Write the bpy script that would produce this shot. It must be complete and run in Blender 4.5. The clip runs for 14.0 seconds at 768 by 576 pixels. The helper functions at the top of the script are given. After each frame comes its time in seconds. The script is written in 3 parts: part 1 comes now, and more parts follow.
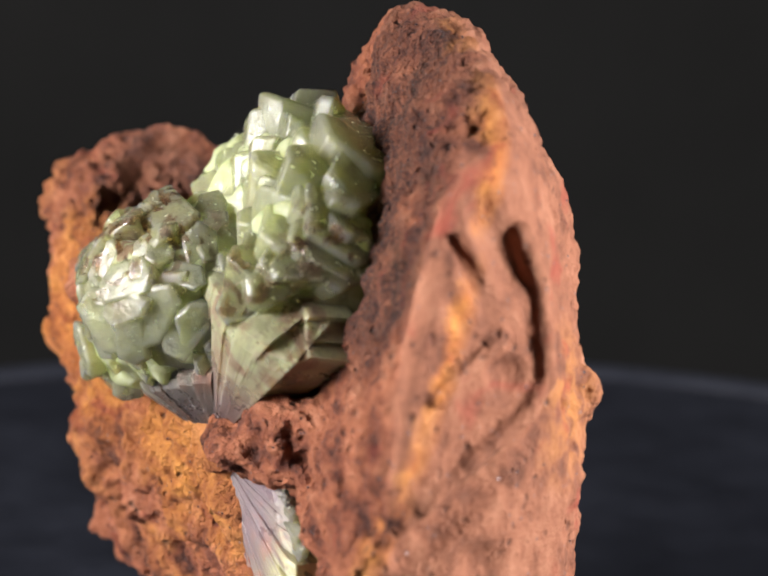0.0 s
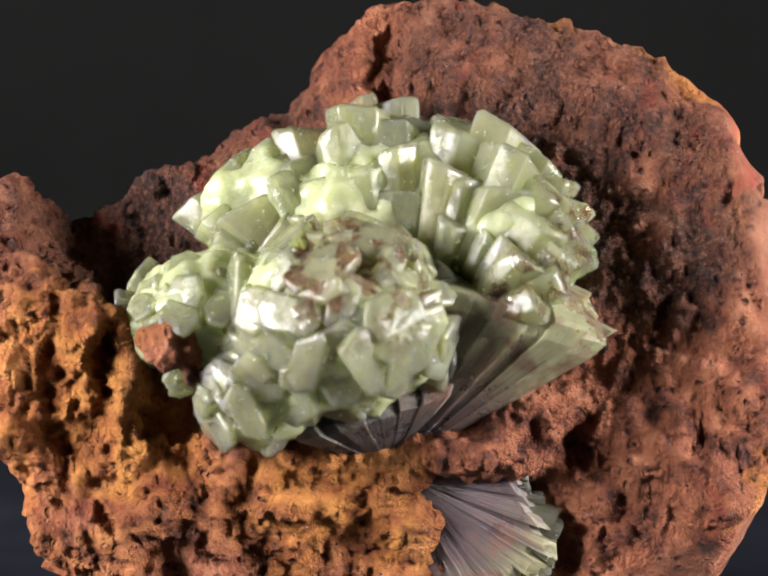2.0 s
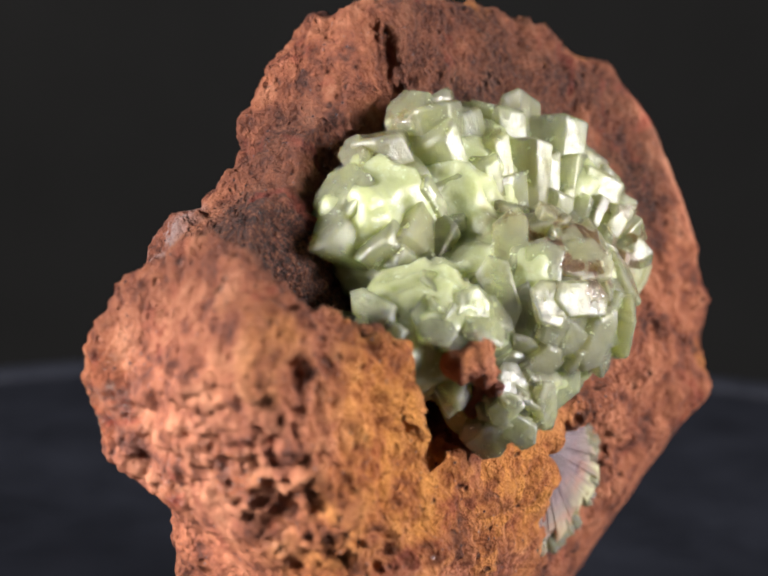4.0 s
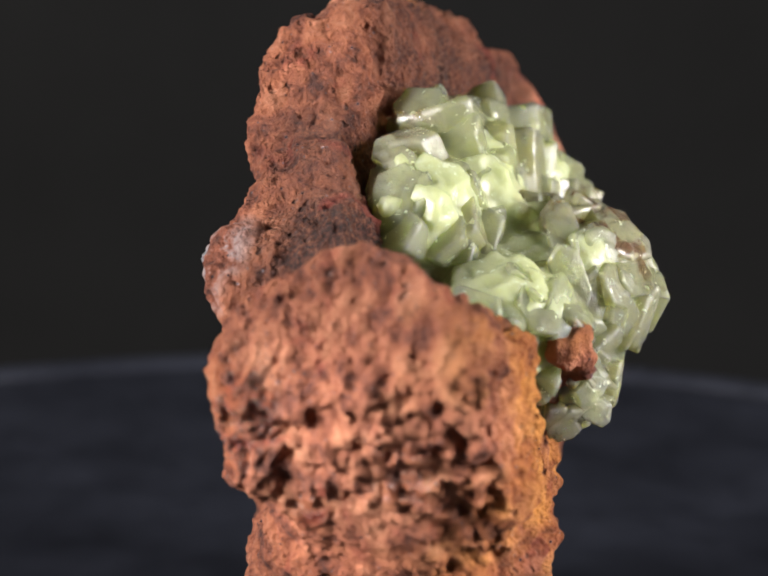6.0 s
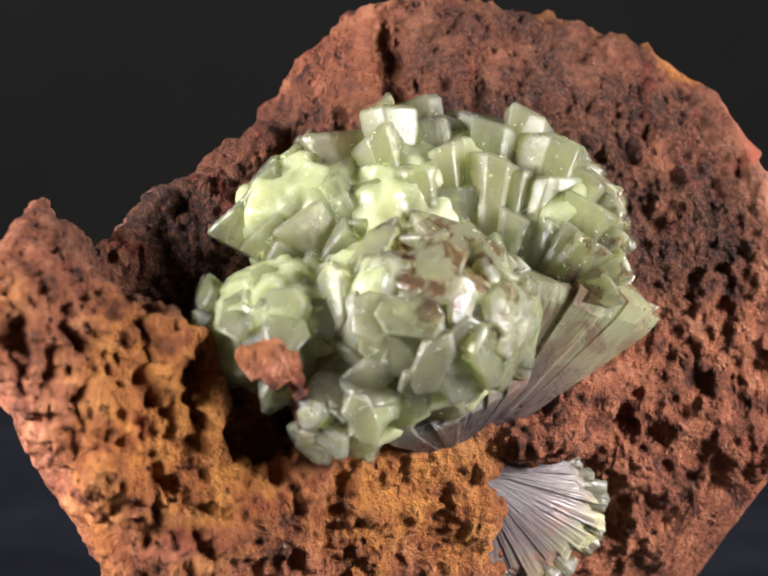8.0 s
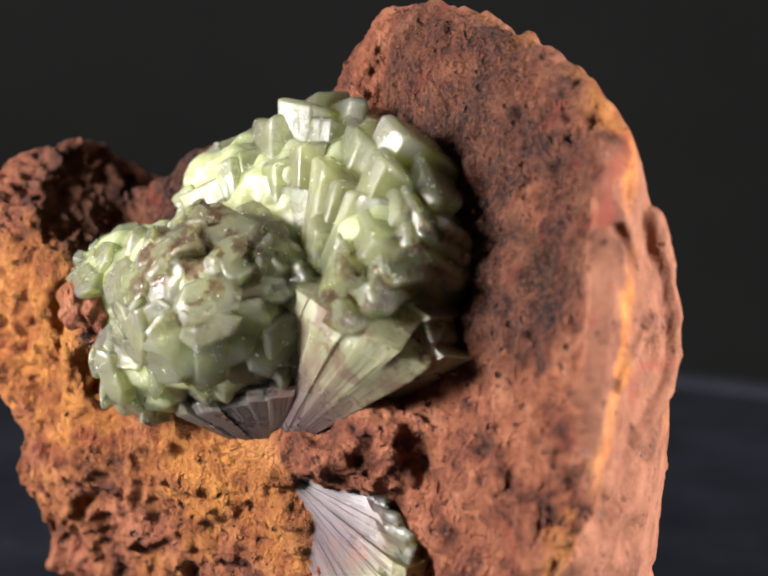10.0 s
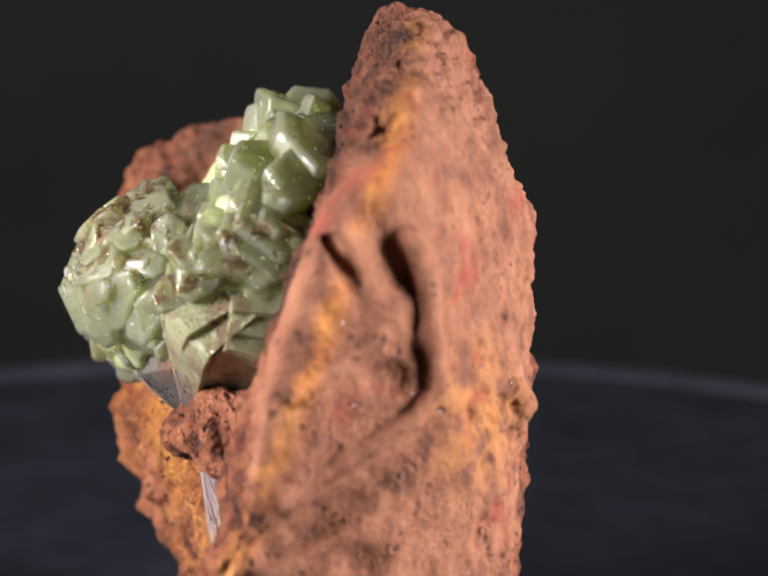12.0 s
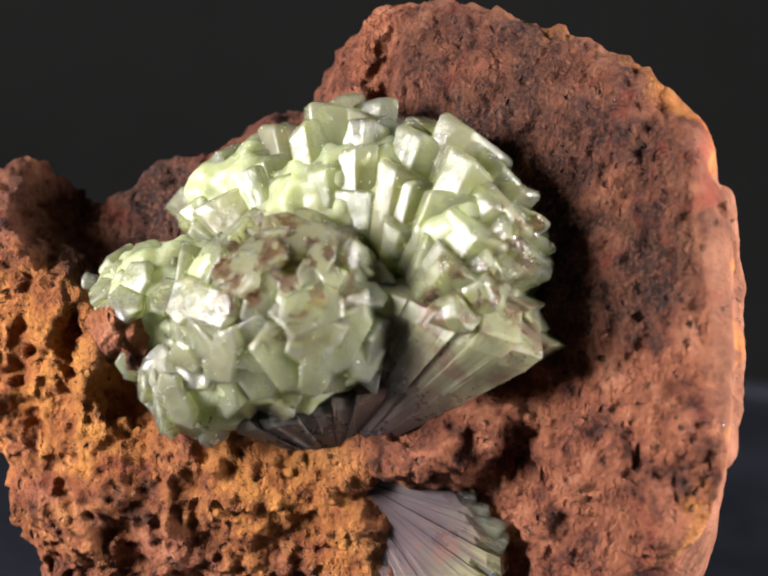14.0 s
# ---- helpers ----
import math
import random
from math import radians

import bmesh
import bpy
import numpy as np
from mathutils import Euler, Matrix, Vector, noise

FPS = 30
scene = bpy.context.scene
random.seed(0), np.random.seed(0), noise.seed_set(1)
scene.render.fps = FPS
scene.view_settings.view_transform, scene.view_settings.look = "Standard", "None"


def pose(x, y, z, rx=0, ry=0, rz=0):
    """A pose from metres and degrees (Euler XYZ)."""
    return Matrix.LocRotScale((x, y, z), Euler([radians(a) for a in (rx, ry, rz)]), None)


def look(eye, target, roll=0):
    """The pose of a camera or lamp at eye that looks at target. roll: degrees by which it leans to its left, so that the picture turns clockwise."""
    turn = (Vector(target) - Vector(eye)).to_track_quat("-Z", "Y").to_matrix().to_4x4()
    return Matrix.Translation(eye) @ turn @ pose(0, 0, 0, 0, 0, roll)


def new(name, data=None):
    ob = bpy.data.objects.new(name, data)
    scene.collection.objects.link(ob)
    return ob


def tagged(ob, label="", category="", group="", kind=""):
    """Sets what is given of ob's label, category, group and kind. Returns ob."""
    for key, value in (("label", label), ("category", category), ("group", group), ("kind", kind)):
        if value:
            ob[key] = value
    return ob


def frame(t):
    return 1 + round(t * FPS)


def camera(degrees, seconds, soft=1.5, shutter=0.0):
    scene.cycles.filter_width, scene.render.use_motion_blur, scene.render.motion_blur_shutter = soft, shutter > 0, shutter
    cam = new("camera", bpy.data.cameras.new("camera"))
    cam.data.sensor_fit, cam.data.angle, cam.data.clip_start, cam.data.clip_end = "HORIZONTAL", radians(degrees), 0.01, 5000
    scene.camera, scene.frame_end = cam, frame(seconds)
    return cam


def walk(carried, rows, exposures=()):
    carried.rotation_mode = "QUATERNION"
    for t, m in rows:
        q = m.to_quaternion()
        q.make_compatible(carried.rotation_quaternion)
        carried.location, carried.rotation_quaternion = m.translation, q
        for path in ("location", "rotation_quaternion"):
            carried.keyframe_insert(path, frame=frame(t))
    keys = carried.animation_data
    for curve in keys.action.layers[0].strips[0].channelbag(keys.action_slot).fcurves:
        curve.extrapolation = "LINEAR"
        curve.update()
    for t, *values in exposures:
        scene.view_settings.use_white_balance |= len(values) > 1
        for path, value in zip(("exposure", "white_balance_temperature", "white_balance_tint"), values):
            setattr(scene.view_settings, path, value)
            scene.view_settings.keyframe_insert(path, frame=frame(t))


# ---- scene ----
# One unit of the plan is two millimetres; the specimen stands on the turntable's top at z = 0.
U = 0.002
LIFT = 19.5
AXIS_Z = LIFT * U

cam = camera(19.1, 14.0, soft=2.0)
cam.data.dof.use_dof = True
cam.data.dof.focus_distance, cam.data.dof.aperture_fstop = 0.189, 32.0
EYE = (0.0, -0.2 * math.cos(radians(13.1)), AXIS_Z + 0.2 * math.sin(radians(13.1)))
AIM = (0.00172, 0.0, AXIS_Z)
walk(cam, [(0.0, look(EYE, AIM, 0.97)), (14.0, look(EYE, AIM, 0.97))])

# ---- light: two soft studio lamps beside the camera, in a dark room ----
world = bpy.data.worlds.new("dark_room")
scene.world = world
world.use_nodes = True
world.node_tree.nodes["Background"].inputs[0].default_value = (0.8, 0.9, 1.0, 1)
world.node_tree.nodes["Background"].inputs[1].default_value = 0.02


def softbox(name, eye, target, size, watts, colour):
    lamp = bpy.data.lights.new(name, "AREA")
    lamp.shape, lamp.size, lamp.size_y = "RECTANGLE", size[0], size[1]
    lamp.energy, lamp.color = watts, colour
    ob = new(name, lamp)
    ob.matrix_world = look(eye, target)
    return ob


softbox("studio_lamp", (-0.285, -0.115, 0.13), (0, 0, 0.04), (0.11, 0.13), 3.75, (1.0, 0.965, 0.945))
softbox("studio_lamp", (0.285, -0.10, 0.12), (0, 0, 0.04), (0.08, 0.12), 3.0, (1.0, 0.965, 0.945))


# the specimen stands at the turntable's middle
specimen = tagged(new("mineral_specimen"), "reddish brown limonite rock bearing a pale green crystal cluster", "mineral")


# ---- materials ----
def shader(name):
    mat = bpy.data.materials.new(name)
    mat.use_nodes = True
    tree = mat.node_tree
    return mat, tree, tree.nodes["Principled BSDF"]


def add(tree, kind, **values):
    node = tree.nodes.new(kind)
    for key, value in values.items():
        node.inputs[key.replace("_", " ")].default_value = value
    return node


def ramp(tree, source, stops):
    node = tree.nodes.new("ShaderNodeValToRGB")
    while len(node.color_ramp.elements) < len(stops):
        node.color_ramp.elements.new(0.5)
    for element, (place, colour) in zip(node.color_ramp.elements, stops):
        element.position = place
        element.color = (*colour, 1) if len(colour) == 3 else colour
    tree.links.new(source, node.inputs[0])
    return node.outputs[0]


def mixed(tree, factor, a, b, blend="MIX"):
    node = tree.nodes.new("ShaderNodeMix")
    node.data_type, node.blend_type = "RGBA", blend
    for value, slot in ((factor, 0), (a, 6), (b, 7)):
        if hasattr(value, "links"):
            tree.links.new(value, node.inputs[slot])
        else:
            node.inputs[slot].default_value = value if slot == 0 else (*value, 1)
    return node.outputs[2]


def sums(tree, kind, a, b):
    node = tree.nodes.new("ShaderNodeMath")
    node.operation = kind
    for value, slot in ((a, 0), (b, 1)):
        if hasattr(value, "links"):
            tree.links.new(value, node.inputs[slot])
        else:
            node.inputs[slot].default_value = value
    return node.outputs[0]


def noise_of(tree, coords, scale, detail=4.0, rough=0.6, warp=0.0):
    node = add(tree, "ShaderNodeTexNoise", Scale=scale, Detail=detail, Roughness=rough, Distortion=warp)
    tree.links.new(coords, node.inputs["Vector"])
    return node.outputs["Fac"]


def cells_of(tree, coords, scale):
    node = add(tree, "ShaderNodeTexVoronoi", Scale=scale)
    tree.links.new(coords, node.inputs["Vector"])
    return node


def near(tree, coords, place, radius, soft):
    """One within radius plan units of a place of the specimen, falling to zero over soft."""
    offset = tree.nodes.new("ShaderNodeVectorMath")
    offset.operation = "DISTANCE"
    tree.links.new(coords, offset.inputs[0])
    offset.inputs[1].default_value = (place[0] * U, place[1] * U, (place[2] + LIFT) * U)
    node = add(tree, "ShaderNodeMapRange")
    node.clamp = True
    tree.links.new(offset.outputs["Value"], node.inputs[0])
    node.inputs[1].default_value, node.inputs[2].default_value = (radius + soft) * U, radius * U
    return node.outputs[0]


# the normal of the slab's front face
FRONT = (0.462, 0.816, -0.346)
# the normal of its broken flank
FLANK = (0.972, -0.176, 0.153)


def rock_material():
    """Limonite: brown granular crust, ochre and red earthy patches, dark pits and a few bright grains."""
    mat, tree, bsdf = shader("limonite")
    co = tree.nodes.new("ShaderNodeTexCoord").outputs["Object"]
    large = noise_of(tree, co, 75, 4, 0.6, 0.4)
    middle = noise_of(tree, co, 330, 5, 0.65)
    fine = noise_of(tree, co, 1150, 5, 0.72)
    tone = ramp(tree, middle, [(0.35, (0.075, 0.022, 0.014)), (0.45, (0.26, 0.078, 0.040)), (0.56, (0.42, 0.14, 0.068)), (0.7, (0.56, 0.23, 0.13))])
    # ochre on the lower front and the front of the lobe
    ochre = ramp(tree, middle, [(0.30, (0.16, 0.045, 0.016)), (0.43, (0.40, 0.125, 0.030)), (0.62, (0.66, 0.27, 0.06))])
    where = sums(tree, "MAXIMUM", near(tree, co, (-13, -6, -3), 4.5, 5), near(tree, co, (-4, -7, -9), 3.5, 5))
    where = sums(tree, "MAXIMUM", where, near(tree, co, (11.5, -9, 5), 0.5, 2.2))
    where = sums(tree, "MAXIMUM", where, near(tree, co, (14.5, -3, -2), 0.5, 3.5))
    where = sums(tree, "MAXIMUM", where, near(tree, co, (-19.4, -1.8, 1.6), 1.4, 2.2))
    where = sums(tree, "MULTIPLY", where, ramp(tree, large, [(0.40, (0, 0, 0)), (0.56, (1, 1, 1))]))
    where = sums(tree, "MULTIPLY", where, sums(tree, "SUBTRACT", 1.0, near(tree, co, (-9.4, -7.4, -1.2), 1.6, 1.5)))
    colour = mixed(tree, where, tone, ochre)
    # dark brown granular crust on the upper front face and in the hollow beside the crystals
    sand = noise_of(tree, co, 2300, 4, 0.75)
    crust = ramp(tree, sand, [(0.41, (0.006, 0.005, 0.006)), (0.47, (0.036, 0.013, 0.010)), (0.54, (0.092, 0.030, 0.017)), (0.64, (0.20, 0.078, 0.044))])
    dark = sums(tree, "MAXIMUM", near(tree, co, (6.5, -3, 9.5), 4.6, 2.5), near(tree, co, (-9.5, 0.0, 3.0), 3.8, 3))
    # crust on the slab beside the crystals, also painting in the shadow they cast
    dark = sums(tree, "MAXIMUM", dark, near(tree, co, (9.5, -8.2, 4.5), 3.6, 2.6))
    dark = sums(tree, "MAXIMUM", dark, near(tree, co, (-4, 1, 6), 2, 3))
    dark = sums(tree, "MAXIMUM", dark, near(tree, co, (-13.2, -0.8, 4.2), 2.0, 1.8))
    dark = sums(tree, "MULTIPLY", dark, ramp(tree, large, [(0.28, (0.25, 0.25, 0.25)), (0.5, (1, 1, 1))]))
    colour = mixed(tree, sums(tree, "MULTIPLY", dark, 0.92), colour, crust)
    # paler, smoother pinkish face of the broken flank
    behind = tree.nodes.new("ShaderNodeVectorMath")
    behind.operation = "DOT_PRODUCT"
    tree.links.new(co, behind.inputs[0])
    behind.inputs[1].default_value = FRONT
    depth = sums(tree, "ADD", sums(tree, "MULTIPLY", behind.outputs["Value"], 1 / U), 9.9)
    depth = sums(tree, "ADD", depth, sums(tree, "MULTIPLY", sums(tree, "SUBTRACT", middle, 0.5), 1.6))
    beside = tree.nodes.new("ShaderNodeSeparateXYZ")
    tree.links.new(co, beside.inputs[0])
    upward = sums(tree, "ADD", beside.outputs["X"], sums(tree, "MULTIPLY", sums(tree, "SUBTRACT", beside.outputs["Z"], AXIS_Z), 0.5))
    beside = ramp(tree, sums(tree, "MULTIPLY", upward, 20.0), [(0.28, (0, 0, 0)), (0.36, (1, 1, 1))])
    flank = sums(tree, "MULTIPLY", ramp(tree, sums(tree, "MULTIPLY", depth, 0.25), [(0.14, (0, 0, 0)), (0.30, (1, 1, 1))]), beside)
    outward = tree.nodes.new("ShaderNodeVectorMath")
    outward.operation = "DOT_PRODUCT"
    tree.links.new(co, outward.inputs[0])
    outward.inputs[1].default_value = FLANK
    outer = sums(tree, "SUBTRACT", sums(tree, "MULTIPLY", outward.outputs["Value"], 1 / U), 15.0 + FLANK[2] * LIFT)
    outer = sums(tree, "ADD", outer, sums(tree, "MULTIPLY", sums(tree, "SUBTRACT", middle, 0.5), 1.2))
    flank = sums(tree, "MAXIMUM", flank, ramp(tree, outer, [(0.0, (0, 0, 0)), (0.6, (1, 1, 1))]))
    seam = sums(tree, "MULTIPLY", ramp(tree, sums(tree, "MULTIPLY", depth, 0.25), [(0.0, (0, 0, 0)), (0.14, (1, 1, 1)), (0.34, (0, 0, 0))]), beside)
    seam = sums(tree, "MULTIPLY", seam, ramp(tree, large, [(0.38, (0, 0, 0)), (0.55, (0.9, 0.9, 0.9))]))
    pink = ramp(tree, middle, [(0.32, (0.14, 0.052, 0.029)), (0.5, (0.225, 0.088, 0.049)), (0.70, (0.30, 0.13, 0.077))])
    colour = mixed(tree, sums(tree, "MULTIPLY", flank, 0.9), colour, pink)
    colour = mixed(tree, seam, colour, ochre)
    patch = sums(tree, "MULTIPLY", near(tree, co, (14.8, -3.2, -1.6), 1.2, 2.6), ramp(tree, middle, [(0.42, (0, 0, 0)), (0.55, (0.7, 0.7, 0.7))]))
    colour = mixed(tree, patch, colour, (0.38, 0.15, 0.035))
    # rosy, harder end of the lobe
    rose = ramp(tree, middle, [(0.36, (0.12, 0.038, 0.024)), (0.48, (0.28, 0.095, 0.052)), (0.66, (0.45, 0.19, 0.105))])
    colour = mixed(tree, sums(tree, "MULTIPLY", near(tree, co, (-17.5, 2.5, -2), 4.5, 3.5), 0.8), colour, rose)
    # red iron stains
    red = noise_of(tree, co, 190, 3, 0.5, 0.8)
    colour = mixed(tree, ramp(tree, red, [(0.60, (0, 0, 0)), (0.72, (0.6, 0.6, 0.6))]), colour, (0.24, 0.035, 0.022))
    # open pores, coloured dark and sunk in the bump, fewer on the hard end of the lobe
    hard = near(tree, co, (-16.5, 2.0, -4.0), 4.0, 4.0)
    bent = tree.nodes.new("ShaderNodeVectorMath")
    bent.operation = "MULTIPLY_ADD"
    swirl = add(tree, "ShaderNodeTexNoise", Scale=420.0, Detail=3.0)
    tree.links.new(co, swirl.inputs["Vector"])
    tree.links.new(swirl.outputs["Color"], bent.inputs[0])
    bent.inputs[1].default_value = (0.0022, 0.0022, 0.0022)
    tree.links.new(co, bent.inputs[2])
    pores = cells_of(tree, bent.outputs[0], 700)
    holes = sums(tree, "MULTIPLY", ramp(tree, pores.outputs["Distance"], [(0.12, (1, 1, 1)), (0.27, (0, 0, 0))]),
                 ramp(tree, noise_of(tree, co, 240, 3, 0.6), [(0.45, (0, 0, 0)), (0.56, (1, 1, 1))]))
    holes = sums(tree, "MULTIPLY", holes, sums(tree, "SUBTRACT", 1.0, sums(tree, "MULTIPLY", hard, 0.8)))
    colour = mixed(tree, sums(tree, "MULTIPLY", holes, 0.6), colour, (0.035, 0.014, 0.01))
    # grey-blue metallic grains
    grains = cells_of(tree, co, 2600)
    pick = ramp(tree, grains.outputs["Color"], [(0.84, (0, 0, 0)), (0.88, (1, 1, 1))])
    pick = sums(tree, "MULTIPLY", pick, ramp(tree, grains.outputs["Distance"], [(0.25, (1, 1, 1)), (0.4, (0, 0, 0))]))
    colour = mixed(tree, sums(tree, "MULTIPLY", pick, 0.75), colour, (0.15, 0.15, 0.175))
    tree.links.new(sums(tree, "MULTIPLY", pick, 0.8), bsdf.inputs["Metallic"])
    # a silvery grey hematite streak on the back of the ridge
    streak = sums(tree, "MULTIPLY", near(tree, co, (-6.6, 6.8, 2.8), 0.9, 1.6), ramp(tree, middle, [(0.46, (0, 0, 0)), (0.56, (1, 1, 1))]))
    colour = mixed(tree, streak, colour, (0.36, 0.37, 0.40))
    glaze = sums(tree, "MULTIPLY", sums(tree, "MAXIMUM", near(tree, co, (-14.5, 6.0, -1.5), 1.5, 3.0), near(tree, co, (-16.5, 2.0, -4.5), 2.5, 3.0)), ramp(tree, large, [(0.4, (0, 0, 0)), (0.55, (0.95, 0.95, 0.95))]))
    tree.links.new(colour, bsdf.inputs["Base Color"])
    gloss = ramp(tree, pick, [(0.0, (0.82, 0.82, 0.82)), (1.0, (0.22, 0.22, 0.22))])
    shiny = sums(tree, "MAXIMUM", sums(tree, "MULTIPLY", streak, 0.6), glaze)
    gloss = mixed(tree, shiny, gloss, (0.16, 0.16, 0.16))
    tree.links.new(gloss, bsdf.inputs["Roughness"])
    bsdf.inputs["Specular IOR Level"].default_value = 0.35
    height = sums(tree, "ADD", sums(tree, "MULTIPLY", middle, 1.6), sums(tree, "MULTIPLY", fine, 0.7))
    height = sums(tree, "ADD", height, sums(tree, "MULTIPLY", sand, 0.45))
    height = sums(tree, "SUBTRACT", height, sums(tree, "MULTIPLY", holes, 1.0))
    bump = add(tree, "ShaderNodeBump", Strength=1.0, Distance=0.0019)
    tree.links.new(sums(tree, "SUBTRACT", 1.0, sums(tree, "MAXIMUM", sums(tree, "MULTIPLY", flank, 0.6), sums(tree, "MULTIPLY", hard, 0.5))), bump.inputs["Strength"])
    tree.links.new(height, bump.inputs["Height"])
    tree.links.new(bump.outputs[0], bsdf.inputs["Normal"])
    return mat


def crystal_material(name, base, body, tip, stain, clear=0.7, size=1.0, milk=0.45):
    """Translucent zoned crystal: its colour runs from base to tip, with brown stains and milky streaks."""
    mat, tree, bsdf = shader(name)
    co = tree.nodes.new("ShaderNodeTexCoord").outputs["Object"]
    chance = tree.nodes.new("ShaderNodeObjectInfo").outputs["Random"]
    shift = tree.nodes.new("ShaderNodeVectorMath")
    shift.operation = "MULTIPLY_ADD"
    tree.links.new(co, shift.inputs[0])
    shift.inputs[1].default_value = (size, size, size)
    place = tree.nodes.new("ShaderNodeCombineXYZ")
    for slot, times in ((0, 7.0), (1, 3.0), (2, 0.0)):
        tree.links.new(sums(tree, "MULTIPLY", chance, times), place.inputs[slot])
    tree.links.new(place.outputs[0], shift.inputs[2])
    moved = shift.outputs[0]
    split = tree.nodes.new("ShaderNodeSeparateXYZ")
    tree.links.new(co, split.inputs[0])
    whole = tree.nodes.new("ShaderNodeTexCoord")
    whole.object = specimen
    spread = whole.outputs["Object"]
    cloud = noise_of(tree, spread, 420, 4, 0.65, 0.6)
    along = sums(tree, "ADD", split.outputs["Z"], sums(tree, "MULTIPLY", sums(tree, "SUBTRACT", cloud, 0.5), 0.9))
    colour = ramp(tree, along, [(0.12, base), (0.5, body), (0.95, tip)])
    milky = noise_of(tree, spread, 900, 5, 0.7)
    colour = mixed(tree, ramp(tree, milky, [(0.48, (0, 0, 0)), (0.72, (milk, milk, milk))]), colour, (0.74, 0.80, 0.66))
    # brown and wine-red iron stains on the head, the fan and a few tips
    rusty = near(tree, spread, (-3.2, -10.2, 3.8), 2.6, 2.0)
    for place, radius in (((4.2, -11.2, 1.4), 2.0), ((6.3, -8.8, 4.2), 1.0), ((6.4, -10.6, 0.2), 1.0), ((-7.2, -6.0, 0.4), 1.2), ((-2.6, -0.8, 7.6), 0.8)):
        rusty = sums(tree, "MAXIMUM", rusty, near(tree, spread, place, radius, 1.6))
    rusty = sums(tree, "ADD", sums(tree, "MULTIPLY", rusty, 0.8), sums(tree, "MULTIPLY", chance, 0.12))
    spots = sums(tree, "MULTIPLY", ramp(tree, noise_of(tree, spread, 520, 3, 0.6, 0.5), [(0.50, (0, 0, 0)), (0.60, (1, 1, 1))]), rusty)
    colour = mixed(tree, spots, colour, stain)
    tree.links.new(colour, bsdf.inputs["Base Color"])
    bsdf.inputs["IOR"].default_value = 1.55
    bsdf.inputs["Specular IOR Level"].default_value = 0.4
    bsdf.inputs["Transmission Weight"].default_value = clear
    bsdf.inputs["Subsurface Weight"].default_value = 1.0
    bsdf.inputs["Subsurface Radius"].default_value = (1.0, 1.0, 0.7)
    bsdf.inputs["Subsurface Scale"].default_value = 0.004
    rough = ramp(tree, milky, [(0.40, (0.07,) * 3), (0.66, (0.30,) * 3)])
    tree.links.new(rough, bsdf.inputs["Roughness"])
    streak = add(tree, "ShaderNodeMapping")
    streak.inputs["Scale"].default_value = (4, 4, 1.5)
    tree.links.new(moved, streak.inputs["Vector"])
    bump = add(tree, "ShaderNodeBump", Strength=0.5, Distance=0.0005)
    chips = cells_of(tree, moved, 4.5)
    relief = sums(tree, "ADD", sums(tree, "MULTIPLY", milky, 0.7),
                  sums(tree, "ADD", sums(tree, "MULTIPLY", noise_of(tree, streak.outputs[0], 1.0, 3, 0.6), 0.6), sums(tree, "MULTIPLY", chips.outputs["Distance"], 0.5)))
    tree.links.new(relief, bump.inputs["Height"])
    tree.links.new(bump.outputs[0], bsdf.inputs["Normal"])
    return mat


def plain_material(name, colour, rough, grain, spread, shine=0.5):
    mat, tree, bsdf = shader(name)
    bsdf.inputs["Specular IOR Level"].default_value = shine
    co = tree.nodes.new("ShaderNodeTexCoord").outputs["Object"]
    wear = noise_of(tree, co, grain, 5, 0.65)
    low, high = [tuple(c * k for c in colour) for k in (1 - spread, 1 + spread)]
    tree.links.new(ramp(tree, wear, [(0.3, low), (0.7, high)]), bsdf.inputs["Base Color"])
    tree.links.new(ramp(tree, wear, [(0.3, (rough * 0.85,) * 3), (0.7, (min(1, rough * 1.15),) * 3)]), bsdf.inputs["Roughness"])
    bump = add(tree, "ShaderNodeBump", Strength=0.2, Distance=0.0003)
    tree.links.new(noise_of(tree, co, grain * 12, 3), bump.inputs["Height"])
    tree.links.new(bump.outputs[0], bsdf.inputs["Normal"])
    return mat


ROCK = rock_material()
GREEN = crystal_material("green_crystal", (0.62, 0.66, 0.33), (0.71, 0.75, 0.41), (0.78, 0.81, 0.51), (0.28, 0.13, 0.09), 0.85, 1.0, 0.3)
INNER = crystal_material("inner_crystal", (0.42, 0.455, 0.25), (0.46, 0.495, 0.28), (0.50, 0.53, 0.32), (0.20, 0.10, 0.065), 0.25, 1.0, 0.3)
YELLOW = crystal_material("yellow_green_crystal", (0.68, 0.66, 0.34), (0.75, 0.735, 0.41), (0.78, 0.77, 0.50), (0.32, 0.15, 0.095), 0.83, 1.0, 0.3)
BLACK = plain_material("black_plate", (0.009, 0.010, 0.0145), 0.4, 60, 0.35, 0.25)
EDGE = plain_material("black_rim", (0.012, 0.013, 0.018), 0.3, 60, 0.3, 0.3)
CLOTH = plain_material("black_cloth", (0.0095, 0.0095, 0.0095), 0.95, 9, 0.18, 0.03)


# ---- tools for meshes ----
def linked(name, bm, material, parent=None, label="", smooth=False):
    mesh = bpy.data.meshes.new(name)
    bm.to_mesh(mesh)
    bm.free()
    mesh.materials.append(material)
    if smooth:
        mesh.shade_smooth()
    ob = new(name, mesh)
    if parent:
        ob.parent = parent
    return tagged(ob, label) if label else ob


